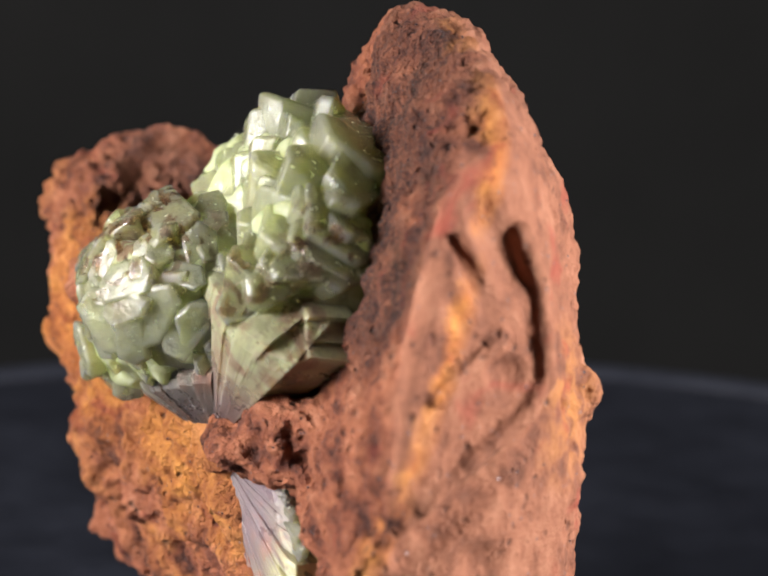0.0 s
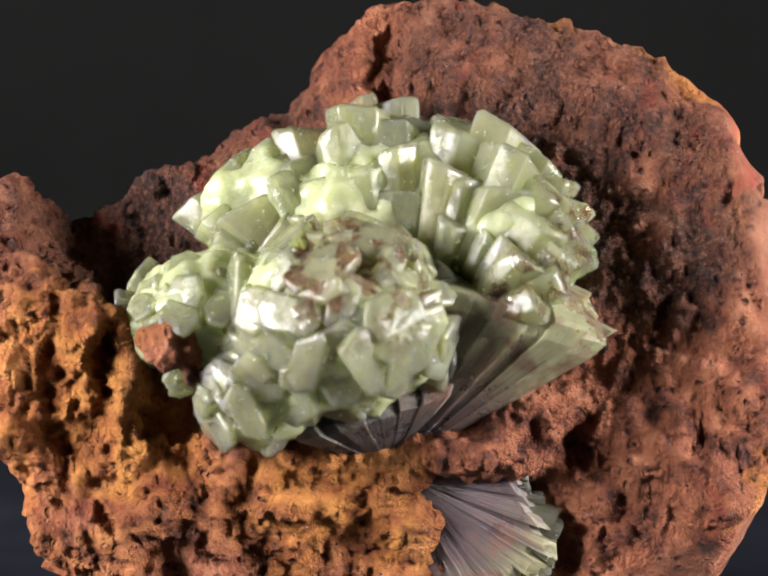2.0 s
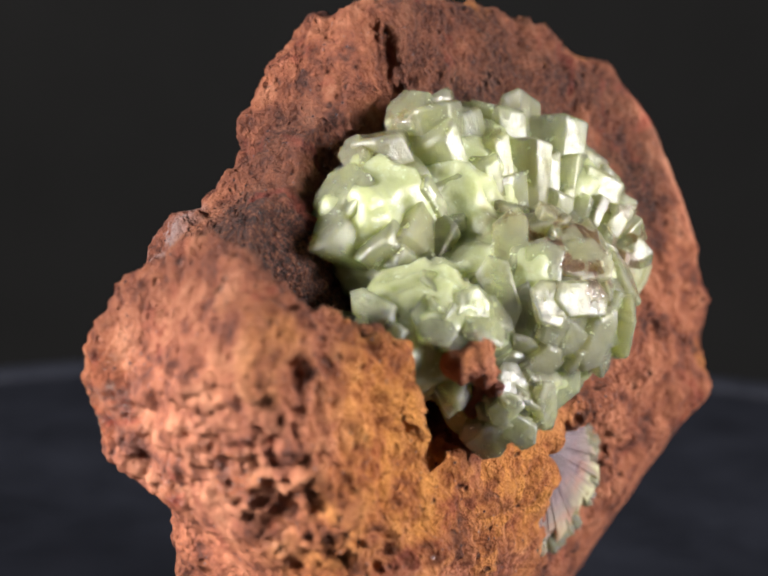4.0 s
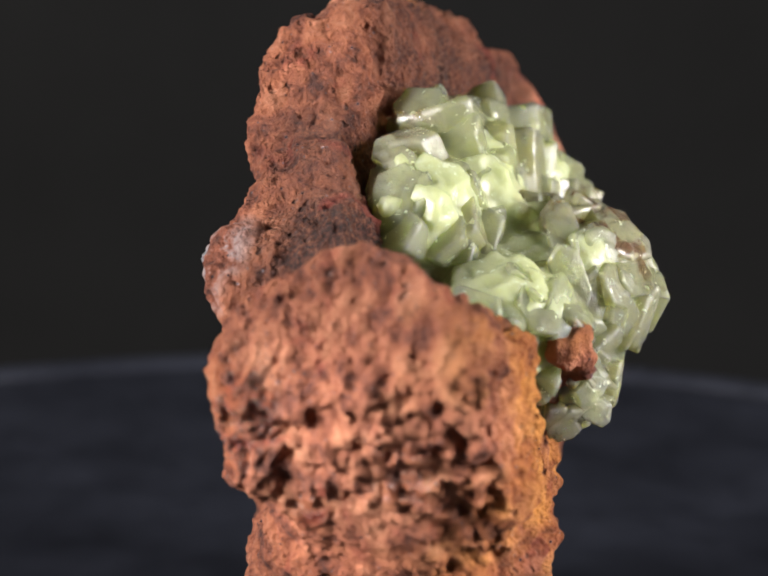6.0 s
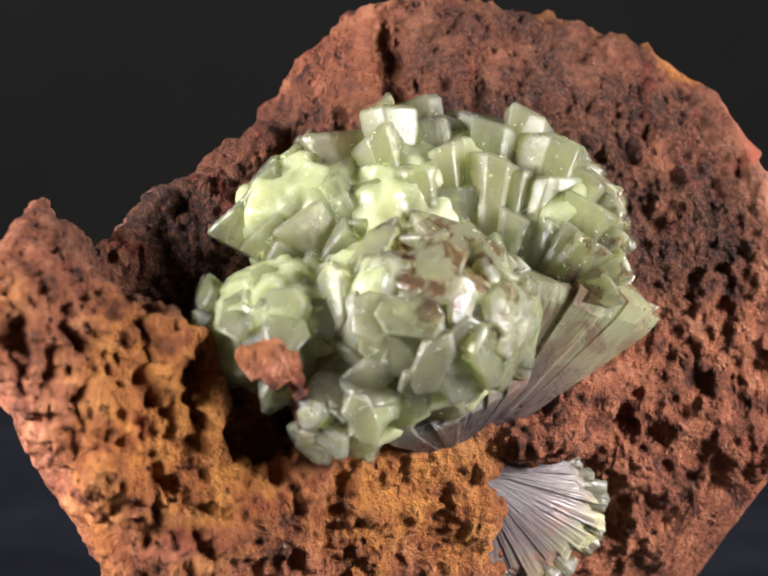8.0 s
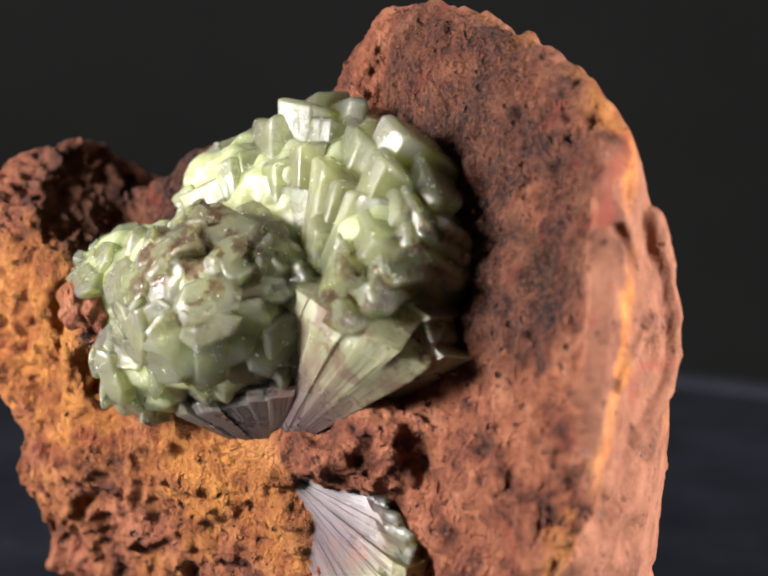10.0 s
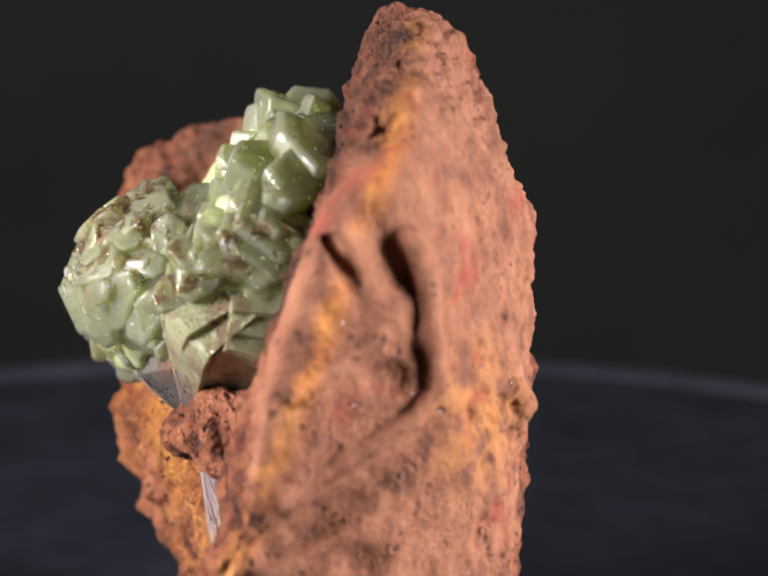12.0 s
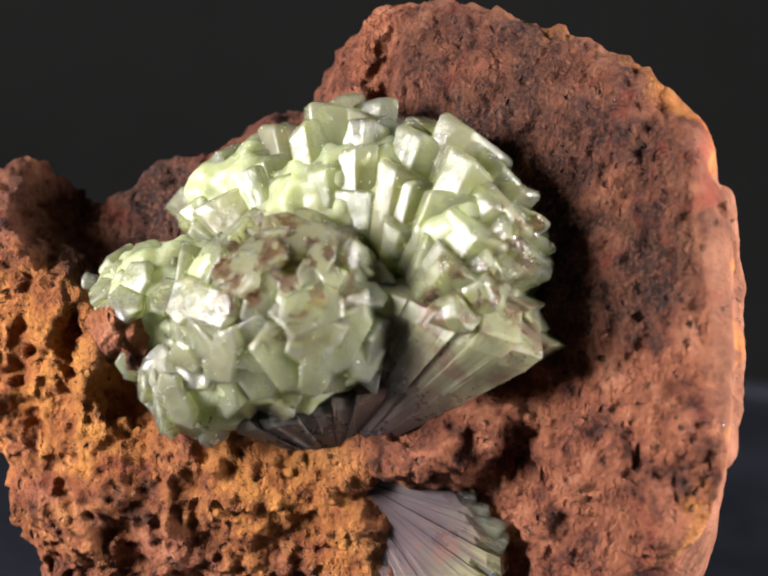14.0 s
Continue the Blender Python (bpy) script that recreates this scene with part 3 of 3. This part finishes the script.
def grow(name, meshes, root, tip, thick, rng, parent):
    """One crystal from root to tip, thick across, turned at random about its length."""
    a, b = Vector(root), Vector(tip)
    d = b - a
    ob = new(name, rng.choice(meshes))
    turn = d.to_track_quat("Z", "Y").to_matrix().to_4x4() @ Matrix.Rotation(rng.uniform(0, math.pi), 4, "Z")
    a = Vector((a.x, a.y, a.z + LIFT)) * U
    ob.parent = parent
    ob.matrix_basis = Matrix.Translation(a) @ turn @ Matrix.Diagonal((thick * U, thick * U, d.length * U, 1))
    return ob


def toward(a, b, t):
    return tuple(p + (q - p) * t for p, q in zip(a, b))


def along(path, t):
    """The place at t of 0 to 1 along a bent line of corners."""
    s = t * (len(path) - 1)
    k = min(int(s), len(path) - 2)
    return toward(path[k], path[k + 1], s - k)


def fan_material(name, root, reach, stops, clear=0.0):
    """Crystal blades coloured by their distance from the root, with fine rays that spread from it."""
    mat, tree, bsdf = shader(name)
    co = tree.nodes.new("ShaderNodeTexCoord").outputs["Object"]
    way = tree.nodes.new("ShaderNodeVectorMath")
    way.operation = "SUBTRACT"
    tree.links.new(co, way.inputs[0])
    way.inputs[1].default_value = (root[0] * U, root[1] * U, (root[2] + LIFT) * U)
    unit = tree.nodes.new("ShaderNodeVectorMath")
    unit.operation = "NORMALIZE"
    tree.links.new(way.outputs[0], unit.inputs[0])
    length = tree.nodes.new("ShaderNodeVectorMath")
    length.operation = "LENGTH"
    tree.links.new(way.outputs[0], length.inputs[0])
    rays = noise_of(tree, unit.outputs[0], 22, 4, 0.7)
    cloud = noise_of(tree, co, 420, 4, 0.65)
    far = sums(tree, "MULTIPLY", length.outputs["Value"], 1 / (reach * U))
    far = sums(tree, "ADD", far, sums(tree, "MULTIPLY", sums(tree, "SUBTRACT", cloud, 0.5), 0.35))
    far = sums(tree, "ADD", far, sums(tree, "MULTIPLY", sums(tree, "SUBTRACT", rays, 0.5), 0.5))
    colour = ramp(tree, far, stops)
    colour = mixed(tree, ramp(tree, rays, [(0.36, (0.4, 0.4, 0.4)), (0.48, (0, 0, 0))]), colour, tuple(c * 0.6 for c in stops[1][1]))
    colour = mixed(tree, ramp(tree, rays, [(0.58, (0, 0, 0)), (0.72, (0.35, 0.35, 0.35))]), colour, tuple(c * 1.5 for c in stops[1][1]))
    stain = sums(tree, "MULTIPLY", ramp(tree, noise_of(tree, co, 260, 4, 0.65, 0.8), [(0.48, (0, 0, 0)), (0.60, (0.7, 0.7, 0.7))]), ramp(tree, far, [(0.4, (0, 0, 0)), (0.7, (1, 1, 1))]))
    colour = mixed(tree, stain, colour, (0.27, 0.12, 0.09))
    tree.links.new(colour, bsdf.inputs["Base Color"])
    bsdf.inputs["Transmission Weight"].default_value = clear
    bsdf.inputs["IOR"].default_value = 1.55
    bsdf.inputs["Subsurface Weight"].default_value = 0.8
    bsdf.inputs["Subsurface Radius"].default_value = (1.0, 0.9, 0.8)
    bsdf.inputs["Subsurface Scale"].default_value = 0.0015
    tree.links.new(ramp(tree, cloud, [(0.35, (0.22, 0.22, 0.22)), (0.65, (0.5, 0.5, 0.5))]), bsdf.inputs["Roughness"])
    bump = add(tree, "ShaderNodeBump", Strength=0.5, Distance=0.0006)
    tree.links.new(sums(tree, "ADD", rays, sums(tree, "MULTIPLY", cloud, 0.4)), bump.inputs["Height"])
    tree.links.new(bump.outputs[0], bsdf.inputs["Normal"])
    return mat


def wedge(name, root, low, high, thick, material, parent):
    """One blade of the fan from the root to two neighbouring places of its rim, with a blunt chamfered end."""
    root, low, high = Vector(root), Vector(low), Vector(high)
    out = (low - root).cross(high - root).normalized()
    if out.y > 0:
        out = -out
    bm = bmesh.new()
    rings = []
    for s, drop, rise in ((0.04, 0.25, 0.0), (0.45, 0.7, 0.06), (0.9, 1.0, 0.0), (0.985, 0.9, -0.22), (0.99, 0.8, -0.5)):
        ring = []
        for place, lift in ((low, 0), (high, 0), (high, 1), (low, 1)):
            p = root + (place - root) * s + out * (rise - lift * thick * drop)
            ring.append(bm.verts.new((p.x * U, p.y * U, (p.z + LIFT) * U)))
        rings.append(ring)
    for a, b in zip(rings, rings[1:]):
        for k in range(4):
            bm.faces.new((a[k], a[(k + 1) % 4], b[(k + 1) % 4], b[k]))
    bm.faces.new(list(reversed(rings[0])))
    bm.faces.new(rings[-1])
    bmesh.ops.recalc_face_normals(bm, faces=bm.faces)
    return linked(name, bm, material, parent)


def cluster():
    clay = Clay((-13, -14, -7), (10, 2, 10), 0.25)
    clay.ball((-3.0, -7.2, 0.5), (4.6, 4.6, 3.75))
    clay.ball((1.2, -4.0, 3.8), (5.8, 3.0, 3.7))
    clay.ball((4.4, -7.4, 3.0), (2.8, 2.6, 3.2))
    clay.ball((-4.4, -1.8, 3.8), (3.2, 2.3, 2.8))
    clay.ball((-7.9, -4.8, 0.4), (3.2, 3.0, 2.6))
    clay.ball((-6.4, -7.5, -2.5), (2.2, 2.2, 1.8))
    verts, quads = clay.skin()
    n = normals_of(verts, quads)
    verts = verts + n * (0.4 * lattice(verts / 1.2, 11) + 0.2 * lattice(verts / 0.5, 12))[:, None]
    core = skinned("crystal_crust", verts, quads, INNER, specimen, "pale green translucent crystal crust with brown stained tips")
    rng = random.Random(5)
    # the crescent of blocky crystals that leans on the rock
    crest = [(-7.4, -0.2, 3.9), (-6.9, 0.0, 5.2), (-5.0, -0.2, 6.5), (-3.4, -1.0, 7.8), (-1.2, -1.9, 8.6), (1.2, -2.8, 8.5), (3.6, -4.4, 8.3),
             (5.6, -5.9, 7.3), (6.6, -7.1, 6.1), (7.0, -8.1, 4.7), (7.1, -9.2, 3.2)]
    hub = [(-4.5, -3.0, 1.8), (-2.5, -4.3, 1.8), (0.5, -5.6, 1.5), (2.0, -7.4, 1.2), (2.2, -8.4, 0.8)]
    for reach, forward, drop, count, thick in ((1.0, 0.0, 0.0, 14, 3.0), (0.96, 1.3, 0.4, 13, 2.9), (0.86, 2.3, 0.8, 12, 2.6), (0.68, 2.9, 1.0, 11, 2.2)):
        for k in range(count):
            t = (k + rng.uniform(0.2, 0.8)) / count
            root, tip = along(hub, t), along(crest, t)
            tip = toward(root, tip, reach * rng.uniform(0.95, 1.02))
            inward = 0.35 if t > 0.6 else 0.0
            tip = (tip[0] - inward * forward, tip[1] - forward * rng.uniform(0.8, 1.1), tip[2] - drop * rng.uniform(0.3, 1.2))
            root = (root[0], root[1] - forward * 0.5, root[2])
            grow("crystal", GREENS if rng.random() < 0.85 else YELLOWS, toward(root, tip, 0.2), tip, thick * rng.uniform(0.85, 1.3), rng, core)
    # the largest blocks of the crescent
    for base, tip, thick in (((-0.4, -3.6, 3.6), (-0.5, -2.3, 8.3), 4.4), ((2.0, -5.0, 3.4), (3.4, -4.2, 7.9), 3.6), ((3.6, -7.6, 2.6), (6.9, -8.6, 4.2), 3.4),
                             ((-4.6, -2.6, 2.6), (-6.9, -0.6, 4.6), 3.8), ((3.0, -6.2, 3.0), (5.6, -6.2, 7.0), 3.6)):
        grow("crystal", GREENS, base, tip, thick, rng, core)
    # the round head in front
    centre = (-3.0, -7.3, 0.5)
    count = 66
    for k in range(count):
        up = 1 - 2 * (k + 0.5) / count
        a = k * 2.39996
        d = Vector((math.cos(a) * math.sqrt(1 - up * up), -abs(math.sin(a)) * math.sqrt(1 - up * up), up))
        d = (d + Vector((rng.uniform(-0.1, 0.1), rng.uniform(-0.1, 0.05), rng.uniform(-0.1, 0.1)))).normalized()
        r = rng.uniform(4.7, 5.3)
        tip = (centre[0] + d.x * r * 1.02, centre[1] + d.y * r, centre[2] + d.z * r * (0.84 if d.z > 0 else 0.74))
        pick = YELLOWS if rng.random() < 0.35 else GREENS
        grow("crystal", pick, toward(centre, tip, 0.3), tip, rng.uniform(2.0, 3.1), rng, core)
    # the broad fan on the flank side, mauve at its root
    root = (-0.7, -8.2, -5.5)
    rim = [(0.6, -10.2, 2.7), (2.2, -11.1, 2.3), (3.8, -11.8, 1.5), (5.4, -12.1, 0.9), (7.3, -11.5, 0.1)]
    back = [(3.0, -8.8, 3.0), (5.0, -9.2, 2.8), (6.4, -9.5, 2.4), (7.4, -10.1, 1.7), (7.6, -10.8, 0.6)]
    rosy = fan_material("mauve_fan", root, 10.2, ((0.12, (0.12, 0.08, 0.09)), (0.36, (0.27, 0.195, 0.18)), (0.58, (0.48, 0.42, 0.28)), (0.80, (0.54, 0.55, 0.33))), 0.6)
    for k in range(6):
        ends = [toward(root, along(rim, t / 6), w) for t, w in ((k - 0.12, rng.uniform(0.95, 1.0)), (k + 1.12, rng.uniform(0.95, 1.0)))]
        lift = rng.uniform(-0.15, 0.15)
        wedge("crystal", root, *[(p[0], p[1] + lift, p[2]) for p in ends], rng.uniform(2.4, 3.0), rosy, core)
    for k in range(6):
        ends = [toward(root, toward(along(rim, t / 6), along(back, t / 6), 0.85), w) for t, w in ((k - 0.1, rng.uniform(0.92, 1.0)), (k + 1.1, rng.uniform(0.92, 1.0)))]
        wedge("crystal", root, ends[0], ends[1], rng.uniform(1.6, 2.2), rosy, core)
    # the group beside the lobe
    centre = (-8.2, -4.5, 0.0)
    for k in range(26):
        d = Vector((rng.uniform(-1, 0.5), rng.uniform(-1, 0.25), rng.uniform(-0.45, 1))).normalized()
        r = rng.uniform(2.9, 3.9)
        grow("crystal", GREENS, centre, (centre[0] + d.x * r, centre[1] + d.y * r * 1.1, centre[2] + d.z * r * 0.85), rng.uniform(1.7, 2.7), rng, core)
    # the yellowish group low beside the nub
    centre = (-6.5, -7.4, -2.6)
    for k in range(26):
        d = Vector((rng.uniform(-1, 0.6), rng.uniform(-1.1, 0.1), rng.uniform(-0.6, 0.9))).normalized()
        r = rng.uniform(2.2, 2.9)
        grow("crystal", YELLOWS if rng.random() < 0.7 else GREENS, centre, (centre[0] + d.x * r, centre[1] + d.y * r, centre[2] + d.z * r * 0.9), rng.uniform(1.4, 2.3), rng, core)
    # dark grey blades that radiate from the root below the round head
    root = (-0.9, -7.6, -5.7)
    grey = fan_material("grey_fan", root, 7.0, ((0.2, (0.07, 0.055, 0.06)), (0.5, (0.12, 0.105, 0.095)), (0.75, (0.19, 0.185, 0.13)), (0.95, (0.32, 0.33, 0.21))), 0.4)
    edge = [(-6.6, -8.6, -3.6), (-4.4, -9.8, -3.0), (-2.6, -10.5, -2.3), (-0.8, -10.7, -1.6), (1.6, -10.8, -0.8)]
    for layer, count, back, reach in ((0, 7, 0.0, 0.86), (1, 9, 0.7, 1.0)):
        for k in range(count):
            ends = [toward(root, along(edge, t / count), reach * rng.uniform(0.88, 1.0)) for t in (max(0, k - 0.1), k + 1.1)]
            lift = back + rng.uniform(-0.2, 0.2)
            wedge("blade", root, *[(p[0], p[1] + lift, p[2] + 0.4 * back) for p in ends], rng.uniform(1.2, 1.8), grey, core)
    return core


FAN_ROOT = (-0.4, -8.0, -6.1)


def lower_fan():
    """A flat fan of lilac blades below the cluster, cream at its outer edge."""
    material = fan_material("lilac_fan", FAN_ROOT, 8, ((0.15, (0.09, 0.062, 0.066)), (0.5, (0.135, 0.10, 0.112)), (0.68, (0.20, 0.165, 0.135)), (0.84, (0.36, 0.34, 0.20))))
    clay = Clay((-3, -12, -14), (8, -4, -3), 0.2)
    clay.groove((0.2, -7.0, -6.8), (3.0, -7.4, -8.4), 0.7, 0.6, False)
    clay.groove((0.2, -7.0, -6.8), (1.8, -7.0, -10.0), 0.7, 0.6, False)
    verts, quads = clay.skin()
    fan = skinned("crystal_fan", verts, quads, material, specimen, "flat fan of lilac grey crystal blades with cream edges")
    rng = random.Random(9)
    rim = [(2.4, -8.4, -4.9), (4.5, -9.2, -5.7), (5.4, -9.6, -7.2), (6.1, -9.9, -8.6), (5.9, -9.9, -10.2), (4.6, -9.2, -11.8), (3.0, -8.5, -12.4), (1.2, -7.9, -11.8)]
    count = 19
    for k in range(count):
        reach, lift = rng.uniform(0.86, 1.0), rng.uniform(-0.12, 0.12)
        ends = [toward(FAN_ROOT, along(rim, t / count), reach * w) for t, w in ((k - 0.1, rng.uniform(0.95, 1.02)), (k + 1.1, 1.0))]
        ends = [(p[0], p[1] + lift, p[2]) for p in ends]
        wedge("blade", FAN_ROOT, ends[0], ends[1], rng.uniform(1.3, 1.7), material, fan)
    # short cream prisms along the outer edge
    for k in range(15):
        place = along(rim, (k + rng.uniform(0.1, 0.9)) / 15)
        tip = toward(FAN_ROOT, place, rng.uniform(0.96, 1.04))
        root = toward(FAN_ROOT, place, 0.68)
        grow("crystal", YELLOWS, (root[0], root[1] + 0.5, root[2]), (tip[0], tip[1] + 0.45, tip[2]), rng.uniform(0.9, 1.4), rng, fan)
    return fan


GREENS = set_of("crystal", GREEN, 10, 1.0, 0.8, 0.75)
YELLOWS = set_of("crystal", YELLOW, 8, 1.0, 0.8, 0.7)


room()
plate = turntable()
rock()
cluster()
lower_fan()


# ---- movement: the turntable swings to and fro at an even rate ----
def swing(t):
    if t < 5.37:
        return -43.96 + 29.505 * t
    if t < 11.64:
        return 114.48 - 29.37 * (t - 5.37)
    return -69.67 + 29.31 * (t - 11.64)


def motions():
    times = [0.5 * k for k in range(29)] + [5.27, 5.37, 5.47, 11.54, 11.64, 11.74]
    rows = [(t, pose(0, 0, 0, 0, 0, swing(t))) for t in sorted(times)]
    walk(specimen, rows)
    walk(plate, rows)


motions()
